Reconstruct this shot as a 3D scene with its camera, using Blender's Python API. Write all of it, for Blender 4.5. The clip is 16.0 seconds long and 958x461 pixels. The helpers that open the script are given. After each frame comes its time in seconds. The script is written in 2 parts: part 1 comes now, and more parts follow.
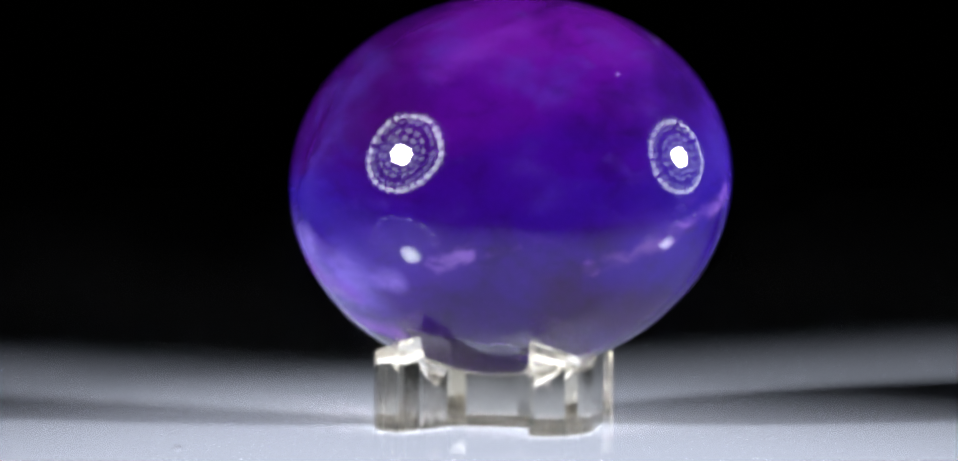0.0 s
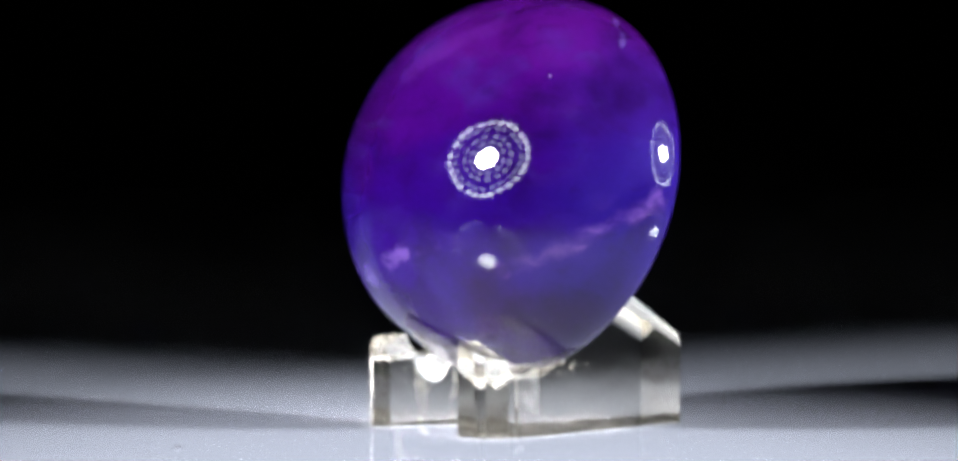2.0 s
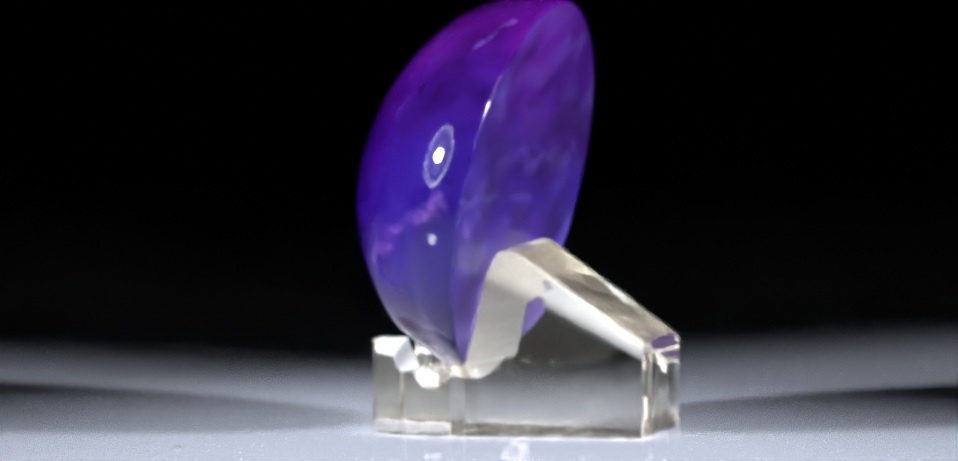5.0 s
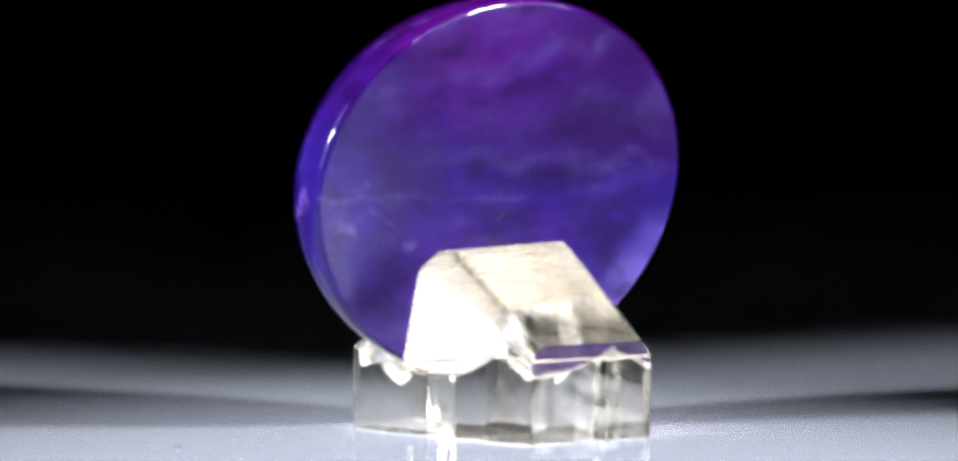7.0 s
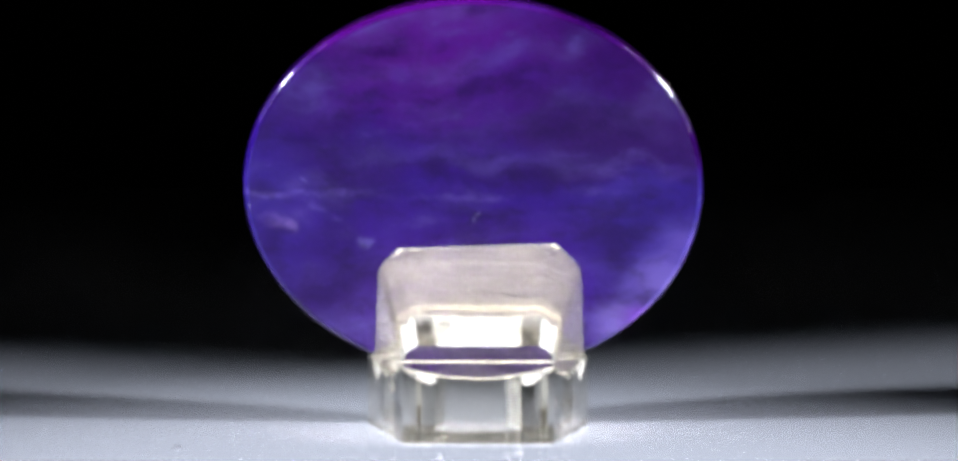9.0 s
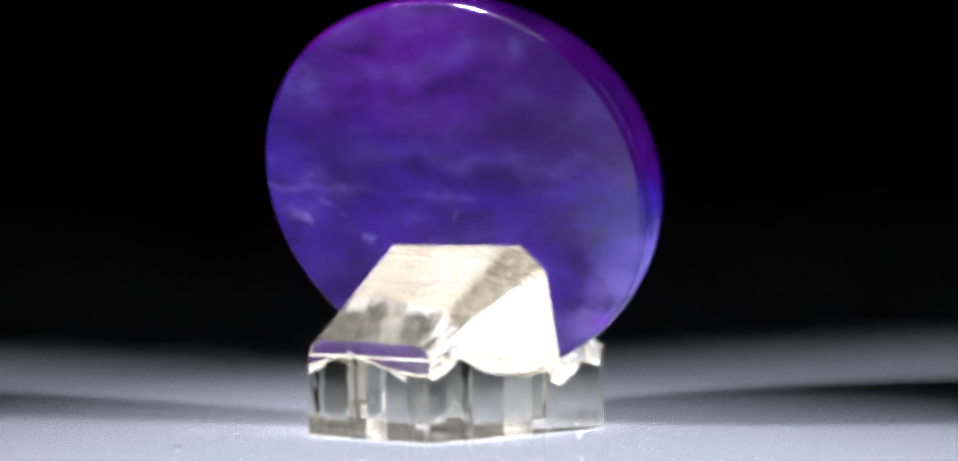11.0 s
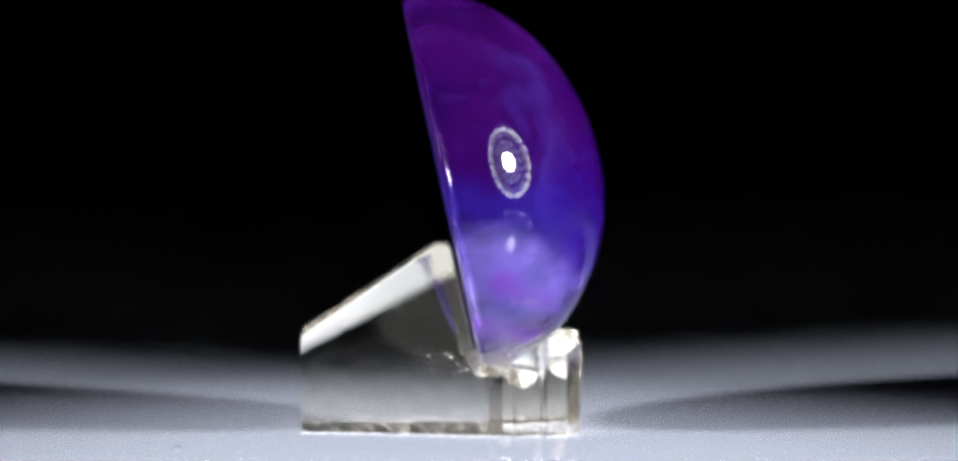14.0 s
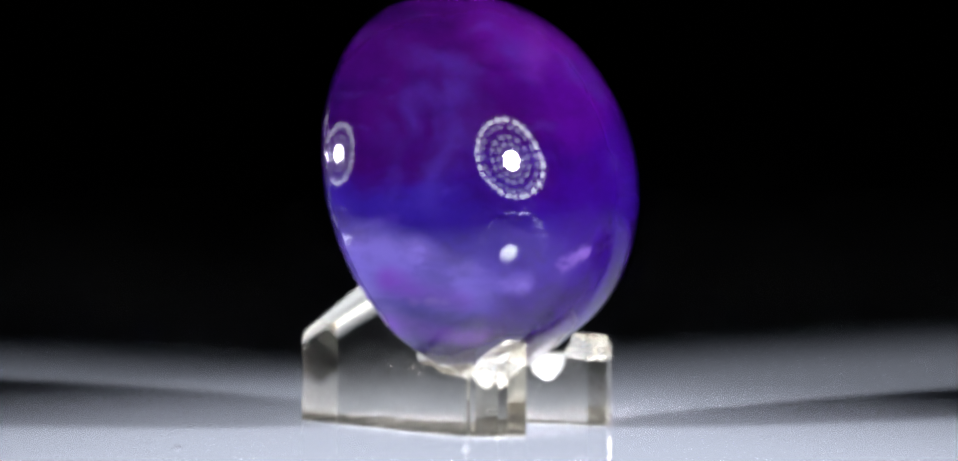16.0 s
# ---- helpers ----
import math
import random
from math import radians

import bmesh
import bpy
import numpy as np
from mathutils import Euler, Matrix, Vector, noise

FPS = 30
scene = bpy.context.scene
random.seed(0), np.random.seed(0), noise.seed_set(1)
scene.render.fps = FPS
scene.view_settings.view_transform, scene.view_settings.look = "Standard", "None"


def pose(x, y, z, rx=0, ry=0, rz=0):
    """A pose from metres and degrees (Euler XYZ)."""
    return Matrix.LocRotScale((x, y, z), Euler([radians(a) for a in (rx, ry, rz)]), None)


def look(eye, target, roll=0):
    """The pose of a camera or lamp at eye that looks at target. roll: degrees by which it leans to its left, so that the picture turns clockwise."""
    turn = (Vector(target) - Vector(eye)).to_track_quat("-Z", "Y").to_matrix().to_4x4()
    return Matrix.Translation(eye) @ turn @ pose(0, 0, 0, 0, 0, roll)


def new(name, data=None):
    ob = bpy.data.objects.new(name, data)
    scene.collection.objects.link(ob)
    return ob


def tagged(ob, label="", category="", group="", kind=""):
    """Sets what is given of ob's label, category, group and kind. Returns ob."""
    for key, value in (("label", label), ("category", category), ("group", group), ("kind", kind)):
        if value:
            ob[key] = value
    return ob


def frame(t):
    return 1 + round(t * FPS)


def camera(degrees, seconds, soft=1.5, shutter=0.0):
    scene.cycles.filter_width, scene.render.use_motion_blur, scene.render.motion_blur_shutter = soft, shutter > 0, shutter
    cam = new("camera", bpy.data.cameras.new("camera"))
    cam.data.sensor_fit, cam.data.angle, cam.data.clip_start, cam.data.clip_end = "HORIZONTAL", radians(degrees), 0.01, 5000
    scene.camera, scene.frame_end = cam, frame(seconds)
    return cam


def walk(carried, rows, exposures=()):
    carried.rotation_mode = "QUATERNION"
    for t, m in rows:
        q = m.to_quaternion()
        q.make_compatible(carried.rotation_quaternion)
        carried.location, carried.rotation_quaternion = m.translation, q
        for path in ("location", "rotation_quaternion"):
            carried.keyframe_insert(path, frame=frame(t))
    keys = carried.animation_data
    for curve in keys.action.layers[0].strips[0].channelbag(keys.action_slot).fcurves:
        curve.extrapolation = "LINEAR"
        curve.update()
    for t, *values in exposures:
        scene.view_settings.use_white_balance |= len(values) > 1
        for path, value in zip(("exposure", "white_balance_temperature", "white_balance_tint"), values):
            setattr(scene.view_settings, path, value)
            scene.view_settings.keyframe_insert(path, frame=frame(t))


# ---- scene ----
MM = 0.001

# ---- camera: a long lens on a stand, it does not move ----
cam = camera(10.46, 16.0, soft=4.2)
EYE = (0.0, -0.4508, 0.04306)
CAM = look(EYE, (-0.0014 * 0.4508, 0.0, 0.04306 - 0.4508 * math.tan(0.0577)), 0.16)
walk(cam, [(0.0, CAM), (16.0, CAM)])

# ---- light: a dark room, two small LED spot lamps ----
world = bpy.data.worlds.new("dark_room")
world.use_nodes = True
scene.world = world
world.node_tree.nodes["Background"].inputs["Color"].default_value = (0.6, 0.7, 1.0, 1)
world.node_tree.nodes["Background"].inputs["Strength"].default_value = 0.002

STONE_AT = (0.0, -0.012, 0.022)
LAMPS = {
    "left": ((-0.264, -0.154, 0.140), (0.068, 0.022, 0.0), 14.0, 25.3),
    "right": ((0.281, -0.117, 0.124), (-0.072, 0.008, 0.0), 14.0, 24.1),
}


def spot(name, eye, target, watts, cone):
    data = bpy.data.lights.new(name, "SPOT")
    data.energy = watts
    data.color = (0.93, 0.96, 1.0)
    data.shadow_soft_size = 0.021
    data.spot_size = radians(cone)
    data.spot_blend = 0.42
    ob = new(name, data)
    ob.matrix_world = look(eye, target)
    return ob


for side in LAMPS:
    eye, target, watts, cone = LAMPS[side]
    front = Vector(eye) + (Vector(STONE_AT) - Vector(eye)).normalized() * 0.042
    spot("spot_light", front, target, watts, cone)

scene.view_settings.exposure = 0.0


# ---- materials ----
def nodes(name):
    m = bpy.data.materials.new(name)
    m.use_nodes = True
    t = m.node_tree
    t.nodes.clear()
    out = t.nodes.new("ShaderNodeOutputMaterial")
    return m, t, out


def add(t, kind, **sets):
    n = t.nodes.new(kind)
    for k, v in sets.items():
        n.inputs[k.replace("_", " ")].default_value = v
    return n


def mathn(t, op, a, b=None, clamp=False):
    n = t.nodes.new("ShaderNodeMath")
    n.operation = op
    n.use_clamp = clamp
    for i, v in enumerate((a, b)):
        if v is None:
            continue
        if isinstance(v, (int, float)):
            n.inputs[i].default_value = v
        else:
            t.links.new(v, n.inputs[i])
    return n.outputs[0]


def vmath(t, op, a, b=None):
    n = t.nodes.new("ShaderNodeVectorMath")
    n.operation = op
    for i, v in enumerate((a, b)):
        if v is None:
            continue
        if isinstance(v, (tuple, list)):
            n.inputs[i].default_value = v
        elif isinstance(v, (int, float)):
            n.inputs["Scale"].default_value = v
        else:
            t.links.new(v, n.inputs[i])
    return n


def ramp(t, fac, stops, smooth=True):
    n = t.nodes.new("ShaderNodeValToRGB")
    n.color_ramp.interpolation = "EASE" if smooth else "LINEAR"
    e = n.color_ramp.elements
    while len(e) < len(stops):
        e.new(0.5)
    for el, (p, c) in zip(e, stops):
        el.position = p
        el.color = (*c, 1) if len(c) == 3 else c
    t.links.new(fac, n.inputs[0])
    return n.outputs[0]


def mix(t, fac, a, b, blend="MIX"):
    n = t.nodes.new("ShaderNodeMix")
    n.data_type = "RGBA"
    n.blend_type = blend
    for i, v in ((0, fac), (6, a), (7, b)):
        if isinstance(v, (int, float)):
            n.inputs[i].default_value = v
        elif isinstance(v, tuple):
            n.inputs[i].default_value = (*v, 1)
        else:
            t.links.new(v, n.inputs[i])
    return n.outputs[2]


def noise_n(t, vec, scale, detail=4.0, rough=0.55, distort=0.0):
    n = add(t, "ShaderNodeTexNoise", Scale=scale, Detail=detail, Roughness=rough, Distortion=distort)
    t.links.new(vec, n.inputs["Vector"])
    return n


def smooth_step(t, v, lo, hi):
    n = t.nodes.new("ShaderNodeMapRange")
    n.interpolation_type = "SMOOTHSTEP"
    n.inputs["From Min"].default_value = lo
    n.inputs["From Max"].default_value = hi
    t.links.new(v, n.inputs["Value"])
    return n.outputs[0]


def bump(t, height, strength, distance):
    n = add(t, "ShaderNodeBump", Strength=strength, Distance=distance)
    t.links.new(height, n.inputs["Height"])
    return n.outputs[0]


def table_paint():
    m, t, out = nodes("white_gloss_acrylic")
    co = t.nodes.new("ShaderNodeTexCoord").outputs["Object"]
    a = noise_n(t, co, 9.0, 3.0).outputs[0]
    b = noise_n(t, co, 700.0, 3.0).outputs[0]
    col = mix(t, mathn(t, "MULTIPLY", a, 0.5), (0.380, 0.404, 0.472), (0.350, 0.373, 0.438))
    col = mix(t, mathn(t, "MULTIPLY", b, 0.05), col, (0.33, 0.33, 0.36))
    p = add(t, "ShaderNodeBsdfPrincipled", IOR=1.42)
    t.links.new(col, p.inputs["Base Color"])
    r = mathn(t, "ADD", mathn(t, "MULTIPLY", a, 0.012), 0.012)
    t.links.new(r, p.inputs["Roughness"])
    t.links.new(p.outputs[0], out.inputs[0])
    return m


def plain(name, color, rough, metal=0.0, grain=300.0):
    m, t, out = nodes(name)
    co = t.nodes.new("ShaderNodeTexCoord").outputs["Object"]
    a = noise_n(t, co, grain, 4.0).outputs[0]
    b = noise_n(t, co, grain * 0.04, 3.0).outputs[0]
    dark = tuple(c * 0.6 for c in color)
    col = mix(t, mathn(t, "MULTIPLY", mathn(t, "ADD", a, b), 0.5), dark, color)
    p = add(t, "ShaderNodeBsdfPrincipled", Roughness=rough, Metallic=metal)
    t.links.new(col, p.inputs["Base Color"])
    t.links.new(bump(t, a, 0.2, 0.0005), p.inputs["Normal"])
    t.links.new(p.outputs[0], out.inputs[0])
    return m


def glow(name, color, strength):
    m, t, out = nodes(name)
    e = add(t, "ShaderNodeEmission", Strength=strength)
    e.inputs["Color"].default_value = (*color, 1)
    t.links.new(e.outputs[0], out.inputs[0])
    m.cycles.emission_sampling = "NONE"
    return m


def glow_halo(name, color, radius, middle):
    """Added halo imitating lens bloom: bright over the bulb, fading to its rim."""
    m, t, out = nodes(name)
    co = vmath(t, "MULTIPLY", t.nodes.new("ShaderNodeTexCoord").outputs["Object"], (1.0, 1.0, 0.0)).outputs[0]
    r = mathn(t, "DIVIDE", vmath(t, "LENGTH", co).outputs["Value"], radius)
    fall = mathn(t, "POWER", mathn(t, "SUBTRACT", 1.0, r, clamp=True), 1.3)
    e = add(t, "ShaderNodeEmission")
    e.inputs["Color"].default_value = (*color, 1)
    t.links.new(mathn(t, "MULTIPLY", fall, middle), e.inputs["Strength"])
    t.links.new(e.outputs[0], out.inputs[0])
    m.cycles.emission_sampling = "NONE"
    return m


def acrylic_clear():
    m, t, out = nodes("clear_acrylic")
    co = t.nodes.new("ShaderNodeTexCoord").outputs["Object"]
    fine = noise_n(t, vmath(t, "MULTIPLY", co, (60.0, 60.0, 240.0)).outputs[0], 3.0, 3.0).outputs[0]
    wave = noise_n(t, co, 160.0, 2.0).outputs[0]
    g = add(t, "ShaderNodeBsdfGlass", IOR=1.49)
    g.inputs["Color"].default_value = (0.985, 0.968, 0.92, 1)
    t.links.new(mathn(t, "MULTIPLY", fine, 0.03), g.inputs["Roughness"])
    t.links.new(bump(t, wave, 0.10, 0.0006), g.inputs["Normal"])
    t.links.new(g.outputs[0], out.inputs[0])
    return m


def acrylic_sawn(name="sawn_acrylic", haze=0.020, rough=0.05, tint=(0.95, 0.91, 0.815), relief=0.20):
    m, t, out = nodes(name)
    co = t.nodes.new("ShaderNodeTexCoord").outputs["Object"]
    saw = noise_n(t, vmath(t, "MULTIPLY", co, (26.0, 330.0, 560.0)).outputs[0], 3.0, 5.0, 0.7).outputs[0]
    blot = noise_n(t, co, 240.0, 4.0).outputs[0]
    g = add(t, "ShaderNodeBsdfGlass", IOR=1.49, Roughness=rough)
    g.inputs["Color"].default_value = (*tint, 1)
    d = add(t, "ShaderNodeBsdfDiffuse")
    d.inputs["Color"].default_value = (0.82, 0.79, 0.72, 1)
    tl = add(t, "ShaderNodeBsdfTranslucent")
    tl.inputs["Color"].default_value = (0.82, 0.78, 0.70, 1)
    nrm = bump(t, saw, relief, 0.0004)
    for n in (g, d, tl):
        t.links.new(nrm, n.inputs["Normal"])
    s0 = add(t, "ShaderNodeMixShader", Fac=0.35)
    t.links.new(d.outputs[0], s0.inputs[1])
    t.links.new(tl.outputs[0], s0.inputs[2])
    s1 = t.nodes.new("ShaderNodeMixShader")
    t.links.new(mathn(t, "MULTIPLY", mathn(t, "ADD", mathn(t, "MULTIPLY", smooth_step(t, saw, 0.44, 0.66), 2.4), mathn(t, "MULTIPLY", blot, 0.5)), haze), s1.inputs[0])
    t.links.new(g.outputs[0], s1.inputs[1])
    t.links.new(s0.outputs[0], s1.inputs[2])
    t.links.new(s1.outputs[0], out.inputs[0])
    return m


def segment_mask(t, co, a, b, width, soft):
    """1 along the line from a to b (millimetres), fading out over soft beyond width."""
    a, b = Vector(a) * MM, Vector(b) * MM
    d = b - a
    pa = vmath(t, "SUBTRACT", co, tuple(a)).outputs[0]
    dot = vmath(t, "DOT_PRODUCT", pa, tuple(d / d.length_squared)).outputs["Value"]
    h = mathn(t, "ADD", dot, 0.0, clamp=True)
    sc = t.nodes.new("ShaderNodeVectorMath")
    sc.operation = "SCALE"
    sc.inputs[0].default_value = tuple(d)
    t.links.new(h, sc.inputs["Scale"])
    off = vmath(t, "SUBTRACT", pa, sc.outputs[0]).outputs[0]
    dist = vmath(t, "LENGTH", off).outputs["Value"]
    return smooth_step(t, dist, (width + soft) * MM, width * MM)


def amethyst():
    m, t, out = nodes("violet_stone")
    co = t.nodes.new("ShaderNodeTexCoord").outputs["Object"]
    # warped coordinates: clouds drawn out along the bedding
    w = noise_n(t, co, 70.0, 3.0)
    warp = vmath(t, "SCALE", vmath(t, "SUBTRACT", w.outputs["Color"], (0.5, 0.5, 0.5)).outputs[0], 0.011).outputs[0]
    cw = vmath(t, "ADD", co, warp).outputs[0]
    w2 = noise_n(t, co, 420.0, 4.0)
    fwarp = vmath(t, "SCALE", vmath(t, "SUBTRACT", w2.outputs["Color"], (0.5, 0.5, 0.5)).outputs[0], 0.0022).outputs[0]
    cf = vmath(t, "ADD", co, fwarp).outputs[0]
    cs = vmath(t, "ADD", co, vmath(t, "SCALE", warp, 0.35).outputs[0]).outputs[0]
    sep = t.nodes.new("ShaderNodeSeparateXYZ")
    t.links.new(cw, sep.inputs[0])
    streak = noise_n(t, vmath(t, "MULTIPLY", cw, (0.35, 0.6, 1.5)).outputs[0], 170.0, 6.0, 0.6).outputs[0]
    cloud = noise_n(t, cw, 110.0, 5.0, 0.55).outputs[0]
    # height along the stone, 0 at the bottom edge, 1 at the top, with bands that dip to one side
    hgt = mathn(t, "MULTIPLY", mathn(t, "SUBTRACT", sep.outputs["Z"], 0.005), 1 / 0.032)
    hgt = mathn(t, "ADD", hgt, mathn(t, "MULTIPLY", mathn(t, "SUBTRACT", streak, 0.5), 0.35))
    base = ramp(t, hgt, [
        (0.02, (0.007, 0.0006, 0.026)),
        (0.16, (0.0125, 0.0015, 0.064)),
        (0.33, (0.0140, 0.0026, 0.085)),
        (0.46, (0.0088, 0.0010, 0.070)),
        (0.58, (0.0105, 0.0006, 0.067)),
        (0.72, (0.0215, 0.0007, 0.066)),
        (0.92, (0.0340, 0.0015, 0.078)),
    ])
    # bluer towards both ends of the oval
    xs = mathn(t, "SUBTRACT", sep.outputs["X"], 0.0015)
    low = smooth_step(t, hgt, 0.64, 0.50)
    right_end = smooth_step(t, xs, 0.010, 0.018)
    left_end = mathn(t, "MULTIPLY", smooth_step(t, xs, -0.007, -0.015), low)
    base = mix(t, mathn(t, "MULTIPLY", mathn(t, "MAXIMUM", right_end, left_end), 0.6), base, (0.0085, 0.0045, 0.088))
    left_top = mathn(t, "MULTIPLY", smooth_step(t, xs, -0.001, -0.010), mathn(t, "SUBTRACT", 1.0, low))
    base = mix(t, mathn(t, "MULTIPLY", left_top, 0.8), base, (0.0105, 0.0006, 0.026))
    # clouded lighter and darker patches
    light = smooth_step(t, cloud, 0.50, 0.75)
    dark = smooth_step(t, cloud, 0.52, 0.28)
    base = mix(t, mathn(t, "MULTIPLY", light, 0.48), base, (0.021, 0.0105, 0.120))
    base = mix(t, mathn(t, "MULTIPLY", dark, 0.85), base, (0.0045, 0.0005, 0.020))
    fine = noise_n(t, vmath(t, "MULTIPLY", cf, (0.4, 0.7, 1.6)).outputs[0], 420.0, 5.0, 0.6).outputs[0]
    base = mix(t, mathn(t, "MULTIPLY", smooth_step(t, fine, 0.54, 0.80), 0.34), base, (0.030, 0.012, 0.115))
    base = mix(t, mathn(t, "MULTIPLY", smooth_step(t, fine, 0.46, 0.26), 0.5), base, (0.0055, 0.0008, 0.028))
    wisp = smooth_step(t, fine, 0.38, 0.62)
    # veins, healed cracks and pale patches
    pale = [
        ((-1.9, -9.1, 14.5), (1.4, -9.6, 15.6), 0.30, 0.75, 1.0, (0.180, 0.080, 0.330)),
        ((1.4, -9.6, 15.6), (5.4, -9.4, 16.2), 0.05, 0.5, 0.55, (0.150, 0.060, 0.310)),
        ((20.6, 2.0, 20.2), (17.2, -3.7, 17.0), 0.35, 0.8, 1.0, (0.170, 0.070, 0.310)),
        ((17.2, -3.7, 17.0), (12.6, -6.6, 14.4), 0.15, 0.9, 0.65, (0.150, 0.065, 0.250)),
        ((11.5, -7.1, 14.2), (10.9, -7.3, 14.5), 0.3, 0.5, 0.85, (0.250, 0.100, 0.310)),
        ((-13.0, -2.3, 12.2), (-13.4, -2.0, 12.0), 0.3, 0.5, 0.8, (0.225, 0.110, 0.330)),
        ((20.7, 4.0, 20.3), (12.4, 4.0, 20.5), 0.08, 0.35, 0.6, (0.140, 0.090, 0.330)),
        ((12.4, 4.0, 20.5), (-2.8, 3.8, 19.7), 0.05, 0.4, 0.35, (0.120, 0.075, 0.310)),
        ((18.8, 3.6, 18.1), (16.8, 3.3, 17.6), 0.15, 0.9, 0.85, (0.250, 0.140, 0.400)),
        ((10.6, 3.0, 16.2), (10.2, 3.0, 16.0), 0.2, 0.6, 0.8, (0.210, 0.170, 0.410)),
        ((2.6, 3.2, 16.6), (1.4, 3.3, 17.1), 0.05, 0.28, 0.9, (0.310, 0.275, 0.440)),
        ((1.4, 3.3, 17.1), (0.9, 3.5, 18.8), 0.02, 0.25, 0.8, (0.275, 0.240, 0.425)),
        ((10.0, 3.0, 16.0), (15.0, 3.9, 19.6), 0.0, 0.5, 0.4, (0.125, 0.085, 0.310)),
        ((16.6, 4.4, 22.3), (15.5, 4.1, 21.0), 0.02, 0.16, 0.7, (0.225, 0.175, 0.375)),
        ((-15.5, 2.6, 11.8), (-12.5, 1.0, 8.6), 1.0, 3.2, 0.85, (0.170, 0.110, 0.330)),
        ((-17.0, 0.0, 16.5), (-10.5, -4.5, 13.0), 0.8, 2.8, 0.78, (0.140, 0.085, 0.330)),
        ((-17.5, 2.0, 15.0), (-10.0, -5.5, 12.5), 0.6, 4.6, 0.45, (0.20, 0.12, 0.54)),
        ((-14.0, -3.0, 16.5), (-6.0, -8.0, 13.5), 0.2, 1.6, 0.6, (0.30, 0.18, 0.60)),
        ((-13.5, 0.5, 9.5), (-7.0, -4.0, 8.5), 0.4, 1.6, 0.8, (0.20, 0.05, 0.42)),
        ((-15.0, -0.8, 13.6), (-10.0, -4.5, 12.0), 0.4, 1.7, 0.9, (0.150, 0.018, 0.320)),
        ((-12.4, -3.4, 12.0), (-11.2, -4.0, 12.1), 0.2, 0.6, 0.7, (0.225, 0.130, 0.350)),
        ((4.0, -2.5, 34.5), (-2.0, -6.4, 31.0), 0.3, 1.8, 0.5, (0.110, 0.013, 0.200)),
        ((10.5, 5.6, 35.6), (14.0, 3.6, 33.0), 0.08, 0.4, 0.8, (0.18, 0.09, 0.36)),
        ((14.0, 3.6, 33.0), (15.6, 3.0, 30.6), 0.05, 0.35, 0.6, (0.16, 0.09, 0.36)),
        ((8.5, -7.5, 30.0), (15.0, -3.0, 28.5), 0.2, 1.2, 0.35, (0.080, 0.013, 0.200)),
    ]
    for a, b, wd, sf, amt, c in pale:
        k = segment_mask(t, cs if sf > 1.25 else cf, a, b, wd, sf)
        torn = 0.5 if sf > 1.25 else 0.9
        k = mathn(t, "MULTIPLY", k, mathn(t, "MULTIPLY", mathn(t, "ADD", mathn(t, "MULTIPLY", wisp, torn), 1.0 - torn), amt), clamp=True)
        base = mix(t, k, base, tuple(q * w for q, w in zip(c, (0.46, 0.50, 0.56))))
    shade = [
        ((-1.0, -11.5, 21.0), (6.0, -11.0, 23.5), 1.5, 5.0, 0.4, (0.026, 0.0008, 0.120)),
        ((9.0, -7.5, 11.5), (15.0, -3.0, 11.0), 1.0, 3.5, 0.55, (0.030, 0.006, 0.058)),
        ((19.0, -3.0, 18.5), (12.0, -7.5, 16.5), 0.3, 1.4, 0.6, (0.018, 0.007, 0.060)),
        ((13.0, 4.4, 24.5), (10.0, 4.4, 23.0), 1.0, 3.5, 0.6, (0.015, 0.004, 0.050)),
        ((-6.0, 5.0, 26.5), (-13.0, 5.0, 26.0), 0.8, 2.8, 0.55, (0.022, 0.005, 0.060)),
        ((18.0, 2.0, 11.0), (11.0, 1.8, 9.0), 1.5, 3.5, 0.5, (0.018, 0.006, 0.070)),
    ]
    for a, b, wd, sf, amt, c in shade:
        k = segment_mask(t, cw, a, b, wd, sf)
        base = mix(t, mathn(t, "MULTIPLY", k, amt), base, tuple(q * 0.45 for q in c))
    # the sawn flat back is paler, with milky bands
    tc = t.nodes.new("ShaderNodeTexCoord")
    flat = vmath(t, "DOT_PRODUCT", tc.outputs["Normal"], (0.0, math.cos(radians(12.31)), -math.sin(radians(12.31)))).outputs["Value"]
    back = smooth_step(t, flat, 0.97, 0.999)
    base = mix(t, mathn(t, "MULTIPLY", back, 0.35), base, (0.0110, 0.0032, 0.054))
    milk = noise_n(t, vmath(t, "MULTIPLY", cw, (0.5, 1.0, 1.9)).outputs[0], 130.0, 7.0, 0.62).outputs[0]
    milk = mathn(t, "MULTIPLY", smooth_step(t, milk, 0.40, 0.78), mathn(t, "MULTIPLY", back, 0.22))
    base = mix(t, milk, base, (0.058, 0.044, 0.165))
    blotch = noise_n(t, vmath(t, "MULTIPLY", cs, (0.8, 1.0, 1.5)).outputs[0], 190.0, 7.0, 0.66).outputs[0]
    base = mix(t, mathn(t, "MULTIPLY", mathn(t, "MULTIPLY", smooth_step(t, blotch, 0.53, 0.33), back), 0.65), base, (0.0050, 0.0010, 0.020))
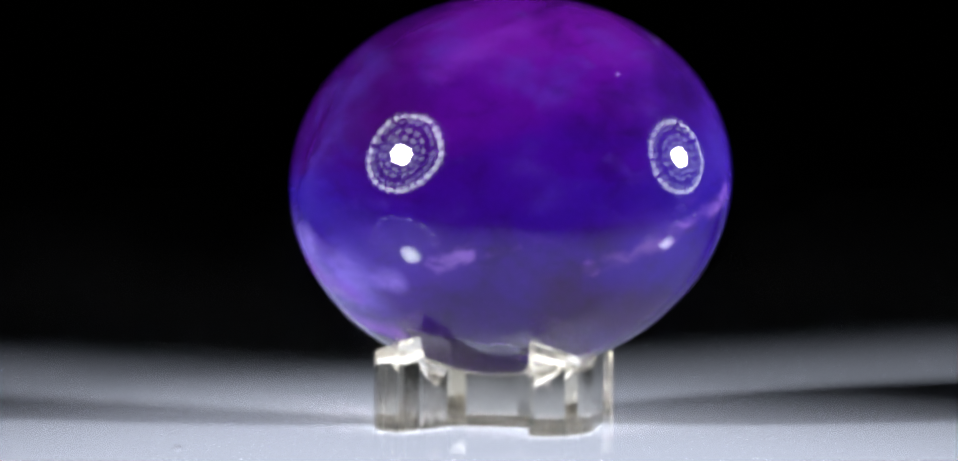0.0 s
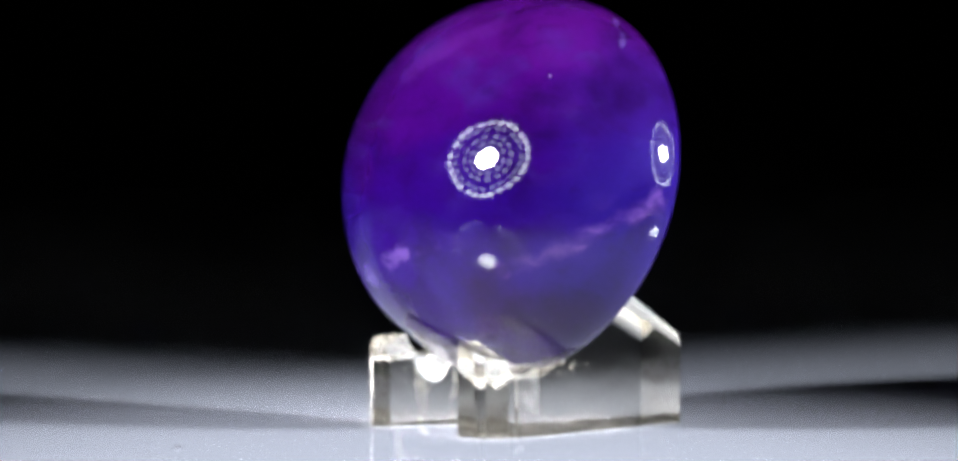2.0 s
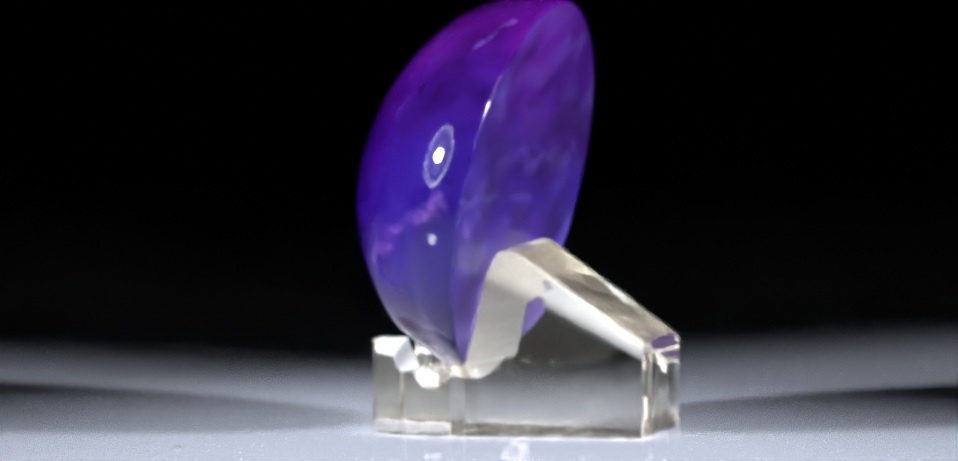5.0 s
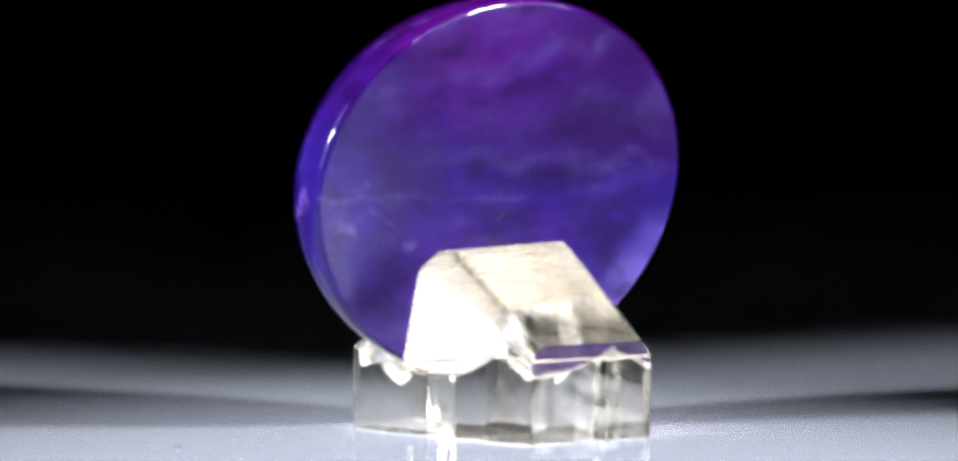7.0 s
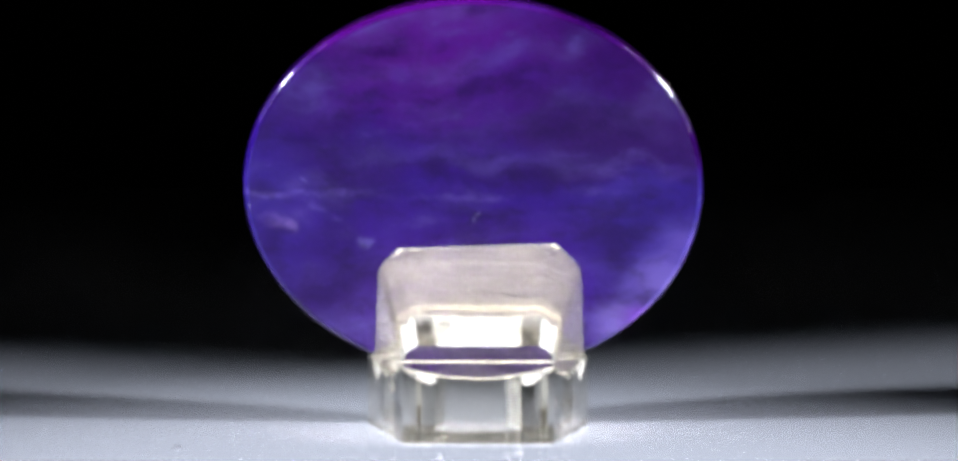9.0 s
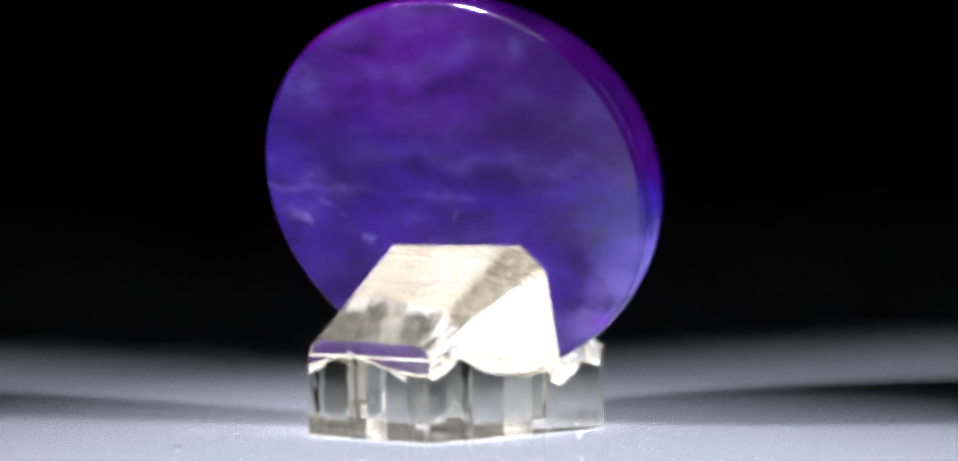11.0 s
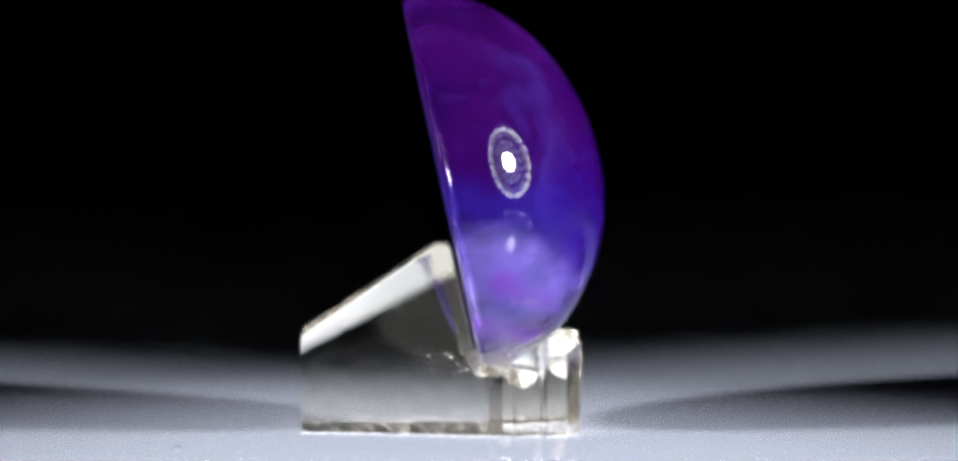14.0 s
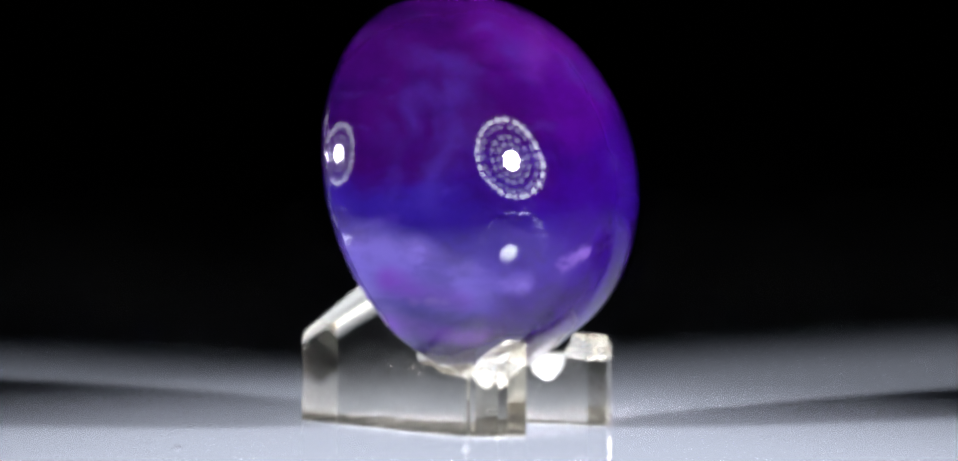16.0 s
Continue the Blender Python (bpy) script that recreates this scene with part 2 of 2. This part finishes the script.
    base = mix(t, mathn(t, "MULTIPLY", mathn(t, "MULTIPLY", smooth_step(t, blotch, 0.53, 0.74), back), 0.55), base, (0.036, 0.024, 0.115))
    # pin-point bright flecks
    vor = add(t, "ShaderNodeTexVoronoi", Scale=170.0)
    t.links.new(co, vor.inputs["Vector"])
    pin = smooth_step(t, vor.outputs["Distance"], 0.022, 0.008)
    base = mix(t, mathn(t, "MULTIPLY", pin, 0.6), base, (0.3, 0.24, 0.42))
    p = add(t, "ShaderNodeBsdfPrincipled", Roughness=0.03, IOR=1.48)
    p.inputs["Subsurface Weight"].default_value = 0.35
    p.inputs["Subsurface Radius"].default_value = (0.7, 0.35, 1.0)
    p.inputs["Subsurface Scale"].default_value = 0.0025
    rough = mathn(t, "ADD", mathn(t, "MULTIPLY", back, 0.25), 0.03)
    t.links.new(mathn(t, "SUBTRACT", 0.34, mathn(t, "MULTIPLY", back, 0.225)), p.inputs["Specular IOR Level"])
    t.links.new(rough, p.inputs["Roughness"])
    t.links.new(base, p.inputs["Base Color"])
    t.links.new(p.outputs[0], out.inputs[0])
    return m


TABLE = table_paint()
STONE = amethyst()
CLEAR = acrylic_clear()
SAWN = acrylic_sawn()
BRUSHED = acrylic_sawn("brushed_acrylic", 0.009, 0.02, relief=0.09)
# Underside tint stands in for the contact shade of a stand casting no shadow.
UNDERSIDE = acrylic_sawn("shade_tinted_underside", 0.09, 0.06, (0.96, 0.935, 0.87))
SCUFFED = acrylic_sawn("scuffed_acrylic", 0.060, 0.12, (0.96, 0.95, 0.92), 0.24)
# Hazy edge faces imitate the bright glints along the bevels.
EDGE = acrylic_sawn("glint_edge_acrylic", 0.03, 0.05, (0.97, 0.95, 0.90))
VELVET = plain("black_velvet", (0.006, 0.006, 0.007), 0.95)
BLACK = plain("black_paint", (0.012, 0.012, 0.013), 0.5)
BULB = glow("bulb_glow", (0.93, 0.96, 1.0), 42.0)
# Glow for an added dome that imitates lens bloom.
BLOOM = glow_halo("bloom_halo_glow", (0.93, 0.96, 1.0), 0.034, 8.0)
MIRROR = plain("mirror_facet", (0.92, 0.93, 0.95), 0.04, 1.0)
# Darker copy of the mirror: dims the inner rings' reflections by colour.
MIRROR_DIM = plain("dimmed_mirror_facet", (0.27, 0.28, 0.31), 0.10, 1.0)
LENS = plain("grey_lens", (0.13, 0.13, 0.15), 0.25)
SPECK = plain("grey_dust", (0.10, 0.10, 0.12), 0.9)


# ---- mesh helpers ----
def mesh_from(bm, name, mats, smooth=False):
    me = bpy.data.meshes.new(name)
    bm.normal_update()
    bm.to_mesh(me)
    bm.free()
    for m in mats if isinstance(mats, (list, tuple)) else [mats]:
        me.materials.append(m)
    me.polygons.foreach_set("use_smooth", [smooth] * len(me.polygons))
    return me


def part(name, bm, material, parent, label="", smooth=False):
    ob = new(name, mesh_from(bm, name, material, smooth))
    ob.parent = parent
    if label:
        tagged(ob, label)
    return ob


def box(lo, hi, bevel=0.0):
    bm = bmesh.new()
    bmesh.ops.create_cube(bm, size=1.0)
    for v in bm.verts:
        v.co = Vector([(a + b) / 2 + c * (b - a) for a, b, c in zip(lo, hi, v.co)])
    if bevel:
        bmesh.ops.bevel(bm, geom=bm.edges[:], offset=bevel, segments=3, profile=0.5, affect="EDGES")
    return bm


def prism(points, axis, lo, hi):
    """Extrudes a closed outline of (u, v) along an axis: 'x' takes (y, z), 'z' takes (x, y)."""
    bm = bmesh.new()
    place = (lambda u, v, w: (w, u, v)) if axis == "x" else (lambda u, v, w: (u, v, w))
    a = [bm.verts.new(place(u, v, lo)) for u, v in points]
    b = [bm.verts.new(place(u, v, hi)) for u, v in points]
    bm.faces.new(a)
    bm.faces.new(b)
    for i in range(len(a)):
        j = (i + 1) % len(a)
        bm.faces.new((a[i], a[j], b[j], b[i]))
    bmesh.ops.recalc_face_normals(bm, faces=bm.faces[:])
    return bm


# ---- the room ----
def room():
    for name, lo, hi in (
        ("floor", (-1.5, -1.8, -0.80), (1.5, 1.2, -0.75)),
        ("ceiling", (-1.5, -1.8, 1.60), (1.5, 1.2, 1.65)),
        ("wall_north", (-1.5, 1.2, -0.80), (1.5, 1.25, 1.65)),
        ("wall_south", (-1.5, -1.85, -0.80), (1.5, -1.8, 1.65)),
        ("wall_west", (-1.55, -1.85, -0.80), (-1.5, 1.25, 1.65)),
        ("wall_east", (1.5, -1.85, -0.80), (1.55, 1.25, 1.65)),
    ):
        ob = new(name, mesh_from(box(lo, hi), name, VELVET))
        tagged(ob, "black unlit velvet-dark " + name.split("_")[0] + " round the table", name.split("_")[0], kind="structure")


def table():
    top = new("table", None)
    tagged(top, "white glossy table with a plain polished top", "table")
    part("tabletop", box((-0.6, -0.7, -0.018), (0.6, 0.42, 0.0), 0.002), TABLE, top, "white glossy tabletop with soft reflections")
    for x in (-0.56, 0.56):
        for y in (-0.66, 0.38):
            part("leg", box((x - 0.02, y - 0.02, -0.75), (x + 0.02, y + 0.02, -0.018), 0.003), BLACK, top)


# ---- the stone ----
LEAN = radians(12.31)
ALONG = Vector((0, math.sin(LEAN), math.cos(LEAN)))
OUT = Vector((0, -math.cos(LEAN), math.sin(LEAN)))
GIRDLE = Vector((1.12, 4.15, 21.15)) + OUT * 0.94 - ALONG * 0.503
HALF_W, HALF_H, DOME, RIM = 19.72, 16.55, 13.06, 0.7


def stone_form(seg, steps):
    """The stone's closed form in millimetres: a flat back, a rounded girdle and a domed front."""
    bm = bmesh.new()
    rows = [(math.sin(i / steps * math.pi / 2), None) for i in range(1, steps + 1)]
    rows += [(1.0, -0.35 * RIM), (0.996, -0.68 * RIM), (0.989, -0.88 * RIM), (0.98, -0.97 * RIM), (0.97, -RIM), (0.6, -RIM), (0.2, -RIM)]

    def at(r, phi, n):
        grow = 1 - 0.0047 * math.cos(2 * phi) + 0.0067 * math.sin(2 * phi) + 0.002 * math.cos(3 * phi) + 0.0038 * math.sin(3 * phi)
        u, v = r * grow * math.cos(phi), r * grow * math.sin(phi)
        if n is None:
            n = DOME * max(0.0, 1 - r ** 2.133) ** (1 / 2.1)
            k = min(1.0, max(0.0, (r - 0.86) / 0.13))
            n *= 1 - 0.34 * max(0.0, -math.sin(phi)) ** 2 * k * k * (3 - 2 * k)
            n *= 1 - 0.0399 * u - 0.0195 * v - 0.128 * u * u - 0.0311 * u * v - 0.1193 * v * v + 0.0056 * u * u * v - 0.0403 * u ** 4 + 0.0495 * v ** 3
        elif n < 0:
            n -= 0.35 * u
        p = GIRDLE + Vector((HALF_W * u, 0, 0)) + ALONG * (HALF_H * v) + OUT * n
        w = noise.noise(p * 0.12) * 0.06 + noise.noise(p * 0.4) * 0.012
        return p + OUT * (w * min(1.0, max(0.0, n) / 4))

    apex = bm.verts.new(at(0, 0, None))
    last = None
    for r, n in rows:
        ring = [bm.verts.new(at(r, k / seg * math.tau, n)) for k in range(seg)]
        for k in range(seg):
            j = (k + 1) % seg
            if last is None:
                bm.faces.new((apex, ring[k], ring[j]))
            else:
                bm.faces.new((last[k], ring[k], ring[j], last[j]))
        last = ring
    bm.faces.new(last)
    bmesh.ops.recalc_face_normals(bm, faces=bm.faces[:])
    return bm


def stone():
    bm = stone_form(160, 48)
    bmesh.ops.scale(bm, vec=(MM, MM, MM), verts=bm.verts[:])
    ob = new("cabochon_stone", mesh_from(bm, "cabochon_stone", STONE, smooth=True))
    return tagged(ob, "polished purple and blue oval cabochon on acrylic stand", "gemstone")


# ---- the stand ----
ACRYLIC = [CLEAR, SAWN, BRUSHED, SCUFFED, UNDERSIDE, EDGE]


def cut_mesh(bm, cutter, operation):
    """The one form kept inside (INTERSECT) or outside (DIFFERENCE) the other; faces left by the cutter carry its material slot."""
    a = new("cut_a", mesh_from(bm, "cut_a", ACRYLIC))
    b = new("cut_b", mesh_from(cutter, "cut_b", ACRYLIC))
    mod = a.modifiers.new("cut", "BOOLEAN")
    mod.operation, mod.solver, mod.object = operation, "EXACT", b
    dg = bpy.context.evaluated_depsgraph_get()
    me = bpy.data.meshes.new_from_object(a.evaluated_get(dg))
    out = bmesh.new()
    out.from_mesh(me)
    bpy.data.objects.remove(a)
    bpy.data.objects.remove(b)
    bpy.data.meshes.remove(me)
    return out


def stand():
    side = [(-8.3, 0), (15.85, 0), (15.85, 8.2), (4.5, 15.75), (3.35, 15.8), (3.1, 15.3), (1.03, 6.15), (0.75, 5.95), (-0.1, 5.9),
            (-2.0, 5.9), (-3.7, 5.95), (-4.5, 6.3), (-4.95, 7.0), (-5.3, 8.0), (-8.3, 8.15)]
    plan = [(7.15, 17), (-5.4, 17), (-5.4, 16), (-8.75, -0.4), (-8.95, -2.2), (-8.7, -4.6), (-7.7, -6.8), (-5.4, -8.1), (-4.9, -7.6),
            (-4.2, -4.6), (-3.0, -1.6), (-1.6, -0.7), (3.0, -0.7), (4.4, -1.6), (5.4, -4.6), (6.0, -7.6), (6.6, -8.1),
            (9.0, -7.0), (10.0, -4.6), (10.2, -2.2), (9.85, -0.4), (7.15, 16)]
    bm = cut_mesh(prism(side, "x", -14.0, 14.0), prism(plan, "z", -1.0, 20.0), "INTERSECT")
    bmesh.ops.remove_doubles(bm, verts=bm.verts[:], dist=0.01)
    bmesh.ops.dissolve_limit(bm, angle_limit=radians(1), verts=bm.verts[:], edges=bm.edges[:])
    # the lugs fall away towards their outer sides
    for v in bm.verts:
        if v.co.z > 5.0:
            v.co.z -= max(0.0, abs(v.co.x - 0.6) - 5.0) * 0.36 * min(1.0, max(0.0, (-v.co.y - 3.0) / 2.5))
        if v.co.z > 12.0:
            v.co.z -= (v.co.x - 0.6) * 0.032
    # broad chamfers between the ramp and the tapered sides
    rampn = Vector((0, 7.55, 11.35)).normalized()
    for s, corner, run in ((1, Vector((7.15, 15.85, 8.2)), Vector((2.7, -16.4, 0))), (-1, Vector((-5.4, 15.85, 8.2)), Vector((-3.35, -16.4, 0)))):
        siden = Vector((-run.y, run.x, 0)).normalized()
        if siden.x * s < 0:
            siden = -siden
        n = (siden + rampn).normalized()
        p = corner - n * 0.55
        along = siden.cross(rampn).normalized()
        if along.y > 0:
            along = -along
        # the chamfer widens towards the ridge
        q = corner + along * 13.0 - n * 1.55
        nn = (q - p).cross(siden - rampn).normalized()
        if nn.dot(n) < 0:
            nn = -nn
        cut = bmesh.ops.bisect_plane(bm, geom=bm.verts[:] + bm.edges[:] + bm.faces[:], plane_co=p, plane_no=nn, clear_outer=True)
        edges = [e for e in cut["geom_cut"] if isinstance(e, bmesh.types.BMEdge)]
        bmesh.ops.edgeloop_fill(bm, edges=edges)
    bmesh.ops.recalc_face_normals(bm, faces=bm.faces[:])
    # the shoulder on one side is sanded round
    for side_x, width in ((1, 1.5), (-1, 1.5)):
        shoulder = []
        for e in bm.edges:
            c = (e.verts[0].co + e.verts[1].co) / 2
            if len(e.link_faces) == 2 and c.x * side_x > 3.2 and c.z > 8.8 and c.y > 1.2 and radians(12) < e.calc_face_angle(0) < radians(75) and e.calc_length() > 1.5:
                shoulder.append(e)
        bmesh.ops.bevel(bm, geom=shoulder, offset=width, segments=7, profile=0.5, affect="EDGES", clamp_overlap=True)
    sharp = [e for e in bm.edges if len(e.link_faces) == 2 and e.calc_face_angle(0) > radians(28)]
    rounded = bmesh.ops.bevel(bm, geom=sharp, offset=0.13, segments=3, profile=0.5, affect="EDGES", clamp_overlap=True)
    bm.normal_update()
    # sawn faces: the groove, the seats of the lugs and the leaning back rest
    for f in bm.faces:
        c, n = f.calc_center_median(), f.normal
        if c.z > 4.5 and c.y < 3.2 and n.z > -0.3 and (n.z > 0.12 or n.y < -0.8) and -8.2 < c.y:
            f.material_index = 3 if c.z < 8.6 and c.y < -0.4 else 1
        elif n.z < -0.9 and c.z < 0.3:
            # bottom face: tinted in place of the shade beneath the stand
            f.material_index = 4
        elif n.z > 0.2 and c.y > 2.9:
            f.material_index = 2
    # bevel faces take the haze that imitates edge glints
    for f in rounded["faces"]:
        if f.is_valid and f.material_index == 0 and f.calc_center_median().y < 15.0:
            f.material_index = 5
    # the seat is ground out to the stone's own round
    grind = stone_form(72, 24)
    grind.normal_update()
    for v in grind.verts:
        v.co += v.normal * 0.03
    for f in grind.faces:
        f.material_index = 3 if f.calc_center_median().y < -0.6 else 1
    bm = cut_mesh(bm, grind, "DIFFERENCE")
    # a rough hollow ground into the inner sides of both lugs
    hollow = bmesh.new()
    bmesh.ops.create_uvsphere(hollow, u_segments=64, v_segments=40, radius=1.0)
    for v in hollow.verts:
        w = 1 + 0.05 * noise.noise(v.co * 2.3)
        v.co = Vector((0.7 + v.co.x * 7.0 * w, -3.1 + v.co.y * 2.0 * w, 6.4 + v.co.z * 3.3 * w))
    for f in hollow.faces:
        f.material_index = 3
    bm = cut_mesh(bm, hollow, "DIFFERENCE")
    bmesh.ops.scale(bm, vec=(MM, MM, MM), verts=bm.verts[:])
    ob = new("display_stand", mesh_from(bm, "display_stand", ACRYLIC))
    ob.visible_shadow = False
    # small chipped and scuffed spots where the groove runs out at the sides
    rnd = random.Random(11)
    for sx, x0 in ((1, 9.75), (-1, -8.75)):
        for k in range(9):
            y = 0.3 + abs(rnd.gauss(0, 1.3))
            z = 5.5 + rnd.gauss(0, 0.45)
            x = x0 - sx * (y * (0.17 if sx > 0 else 0.232)) - sx * 0.12
            r = rnd.uniform(0.05, 0.13)
            cb = bmesh.new()
            bmesh.ops.create_icosphere(cb, subdivisions=2, radius=1.0)
            for v in cb.verts:
                w = 1 + 0.55 * noise.noise(v.co * 1.7 + Vector((k * 3.1, sx, 0)))
                v.co = Vector((x + v.co.x * 0.05 * w, y + v.co.y * r * w * 1.5, z + v.co.z * r * w * 0.8)) * MM
            part("chip", cb, SCUFFED, ob, "tiny white scuff in the acrylic", True).visible_shadow = False
    return tagged(ob, "clear acrylic display stand with sawn groove and sloping back", "display stand")


# ---- the lamps, seen as reflections in the stone ----
def facet_mesh(w, h):
    """A slightly rounded rectangular mirror facet in its own plane, facing -z."""
    bm = bmesh.new()
    pts = []
    for k in range(16):
        a = (k + 0.5) / 16 * math.tau
        c, q = math.cos(a), math.sin(a)
        pts.append((w * math.copysign(abs(c) ** 0.6, c), h * math.copysign(abs(q) ** 0.6, q)))
    front = [bm.verts.new((x, y, 0)) for x, y in pts]
    back = [bm.verts.new((x, y, 0.0008)) for x, y in pts]
    bm.faces.new(front)
    bm.faces.new(back)
    for k in range(16):
        bm.faces.new((front[k], front[(k + 1) % 16], back[(k + 1) % 16], back[k]))
    bmesh.ops.recalc_face_normals(bm, faces=bm.faces[:])
    return bm


def reflector_lamp(eye, target):
    base = new("reflector_lamp", None)
    base.matrix_world = look(eye, target)
    reach = (Vector(target) - Vector(eye)).length
    tagged(base, "round black lamp with bright bulb and faceted mirror reflector", "lamp")
    bm = bmesh.new()
    outline = [(0.0, 0.090), (0.050, 0.090), (0.102, 0.050), (0.127, 0.015), (0.127, -0.006), (0.120, -0.006), (0.119, 0.012), (0.078, 0.030), (0.0, 0.039)]
    seg, last = 48, None
    for r, z in outline:
        ring = [bm.verts.new((max(r, 1e-4) * math.cos(k / seg * math.tau), max(r, 1e-4) * math.sin(k / seg * math.tau), z)) for k in range(seg)]
        if last:
            for k in range(seg):
                bm.faces.new((last[k], last[(k + 1) % seg], ring[(k + 1) % seg], ring[k]))
        last = ring
    bmesh.ops.recalc_face_normals(bm, faces=bm.faces[:])
    part("housing", bm, LENS, base, "black lamp housing")
    bulb_at = Vector((0, 0, -0.012))
    bm = bmesh.new()
    bmesh.ops.create_uvsphere(bm, u_segments=20, v_segments=12, radius=0.0130)
    bmesh.ops.translate(bm, verts=bm.verts[:], vec=bulb_at)
    part("bulb", bm, BULB, base, "small glowing bulb", True)
    # an added shield, unseen, that keeps the bulb's direct light off the room
    bm = bmesh.new()
    bmesh.ops.create_uvsphere(bm, u_segments=24, v_segments=16, radius=0.0150)
    bmesh.ops.bisect_plane(bm, geom=bm.verts[:] + bm.edges[:] + bm.faces[:], plane_co=(0, 0, -0.001), plane_no=(0, 0, 1), clear_outer=True)
    bmesh.ops.translate(bm, verts=bm.verts[:], vec=bulb_at)
    bmesh.ops.solidify(bm, geom=bm.faces[:], thickness=0.0008)
    part("bulb_light_block", bm, BLACK, base, "unseen black shield added to block the bulb's direct light", True)
    # an added glowing dome, in place of the bloom round the bulb
    bm = bmesh.new()
    bmesh.ops.create_uvsphere(bm, u_segments=32, v_segments=20, radius=0.034)
    bmesh.ops.scale(bm, vec=(1, 1, 0.10), verts=bm.verts[:])
    bmesh.ops.bisect_plane(bm, geom=bm.verts[:] + bm.edges[:] + bm.faces[:], plane_co=(0, 0, -0.001), plane_no=(0, 0, 1), clear_outer=True)
    bmesh.ops.translate(bm, verts=bm.verts[:], vec=(0, 0, -0.028))
    part("halo_disc", bm, BLOOM, base, "added glowing dome for the bloom round the bulb, brightest at its middle", True)
    aim = Vector((0, 0.010, -reach))
    rnd = random.Random(5)
    for count, radius, depth, size, mat, off in (
        (26, 0.1050, 0.006, (0.0112, 0.0106), MIRROR, 0.014),
        (22, 0.0880, 0.015, (0.0090, 0.0060), MIRROR_DIM, 0.05),
        (15, 0.0640, 0.025, (0.0093, 0.0060), MIRROR_DIM, 0.06),
        (11, 0.0460, 0.030, (0.0090, 0.0054), MIRROR_DIM, 0.06),
    ):
        me = mesh_from(facet_mesh(*size), "facet", mat)
        for k in range(count):
            a = (k + rnd.uniform(-0.1, 0.1)) / count * math.tau
            c = Vector((radius * math.cos(a), radius * math.sin(a), depth + rnd.uniform(-0.001, 0.001)))
            wobble = Vector((rnd.uniform(-1, 1), rnd.uniform(-1, 1), 0)) * off
            n = ((aim - c).normalized() + (bulb_at - c).normalized()).normalized() + wobble * 0.5
            n.normalize()
            side_v = Vector((-math.sin(a), math.cos(a), 0))
            side_v = (side_v - n * side_v.dot(n)).normalized()
            up = n.cross(side_v)
            ob = new("facet", me)
            ob.parent = base
            m = Matrix((side_v, -up, -n)).transposed().to_4x4()
            m.translation = c
            ob.matrix_basis = m
    return base


def speck(x, y, r):
    bm = bmesh.new()
    bmesh.ops.create_icosphere(bm, subdivisions=2, radius=r)
    for v in bm.verts:
        v.co *= 1 + 0.3 * noise.noise(v.co / r * 1.3 + Vector((x, y, 0)) * 900)
        v.co.z = max(v.co.z * 0.45, -r * 0.2)
    ob = new("dust_speck", mesh_from(bm, "dust_speck", SPECK, True))
    ob.location = (x, y, r * 0.2)
    tagged(ob, "tiny grey dust speck lying on the white table", "dust")


room()
table()
STAND = stand()
GEM = stone()
for side in LAMPS:
    reflector_lamp(LAMPS[side][0], STONE_AT)
speck(-0.0255, -0.0190, 0.00034)


def motions():
    times = [0.0, 0.1, 0.25] + [0.5 * k for k in range(1, 32)] + [15.75, 15.9, 16.0]
    rows = [(t, pose(0, 0, 0.00008, 0, 0, -(16.2 + 18.097 * t))) for t in times]
    walk(STAND, rows)
    walk(GEM, rows)


motions()
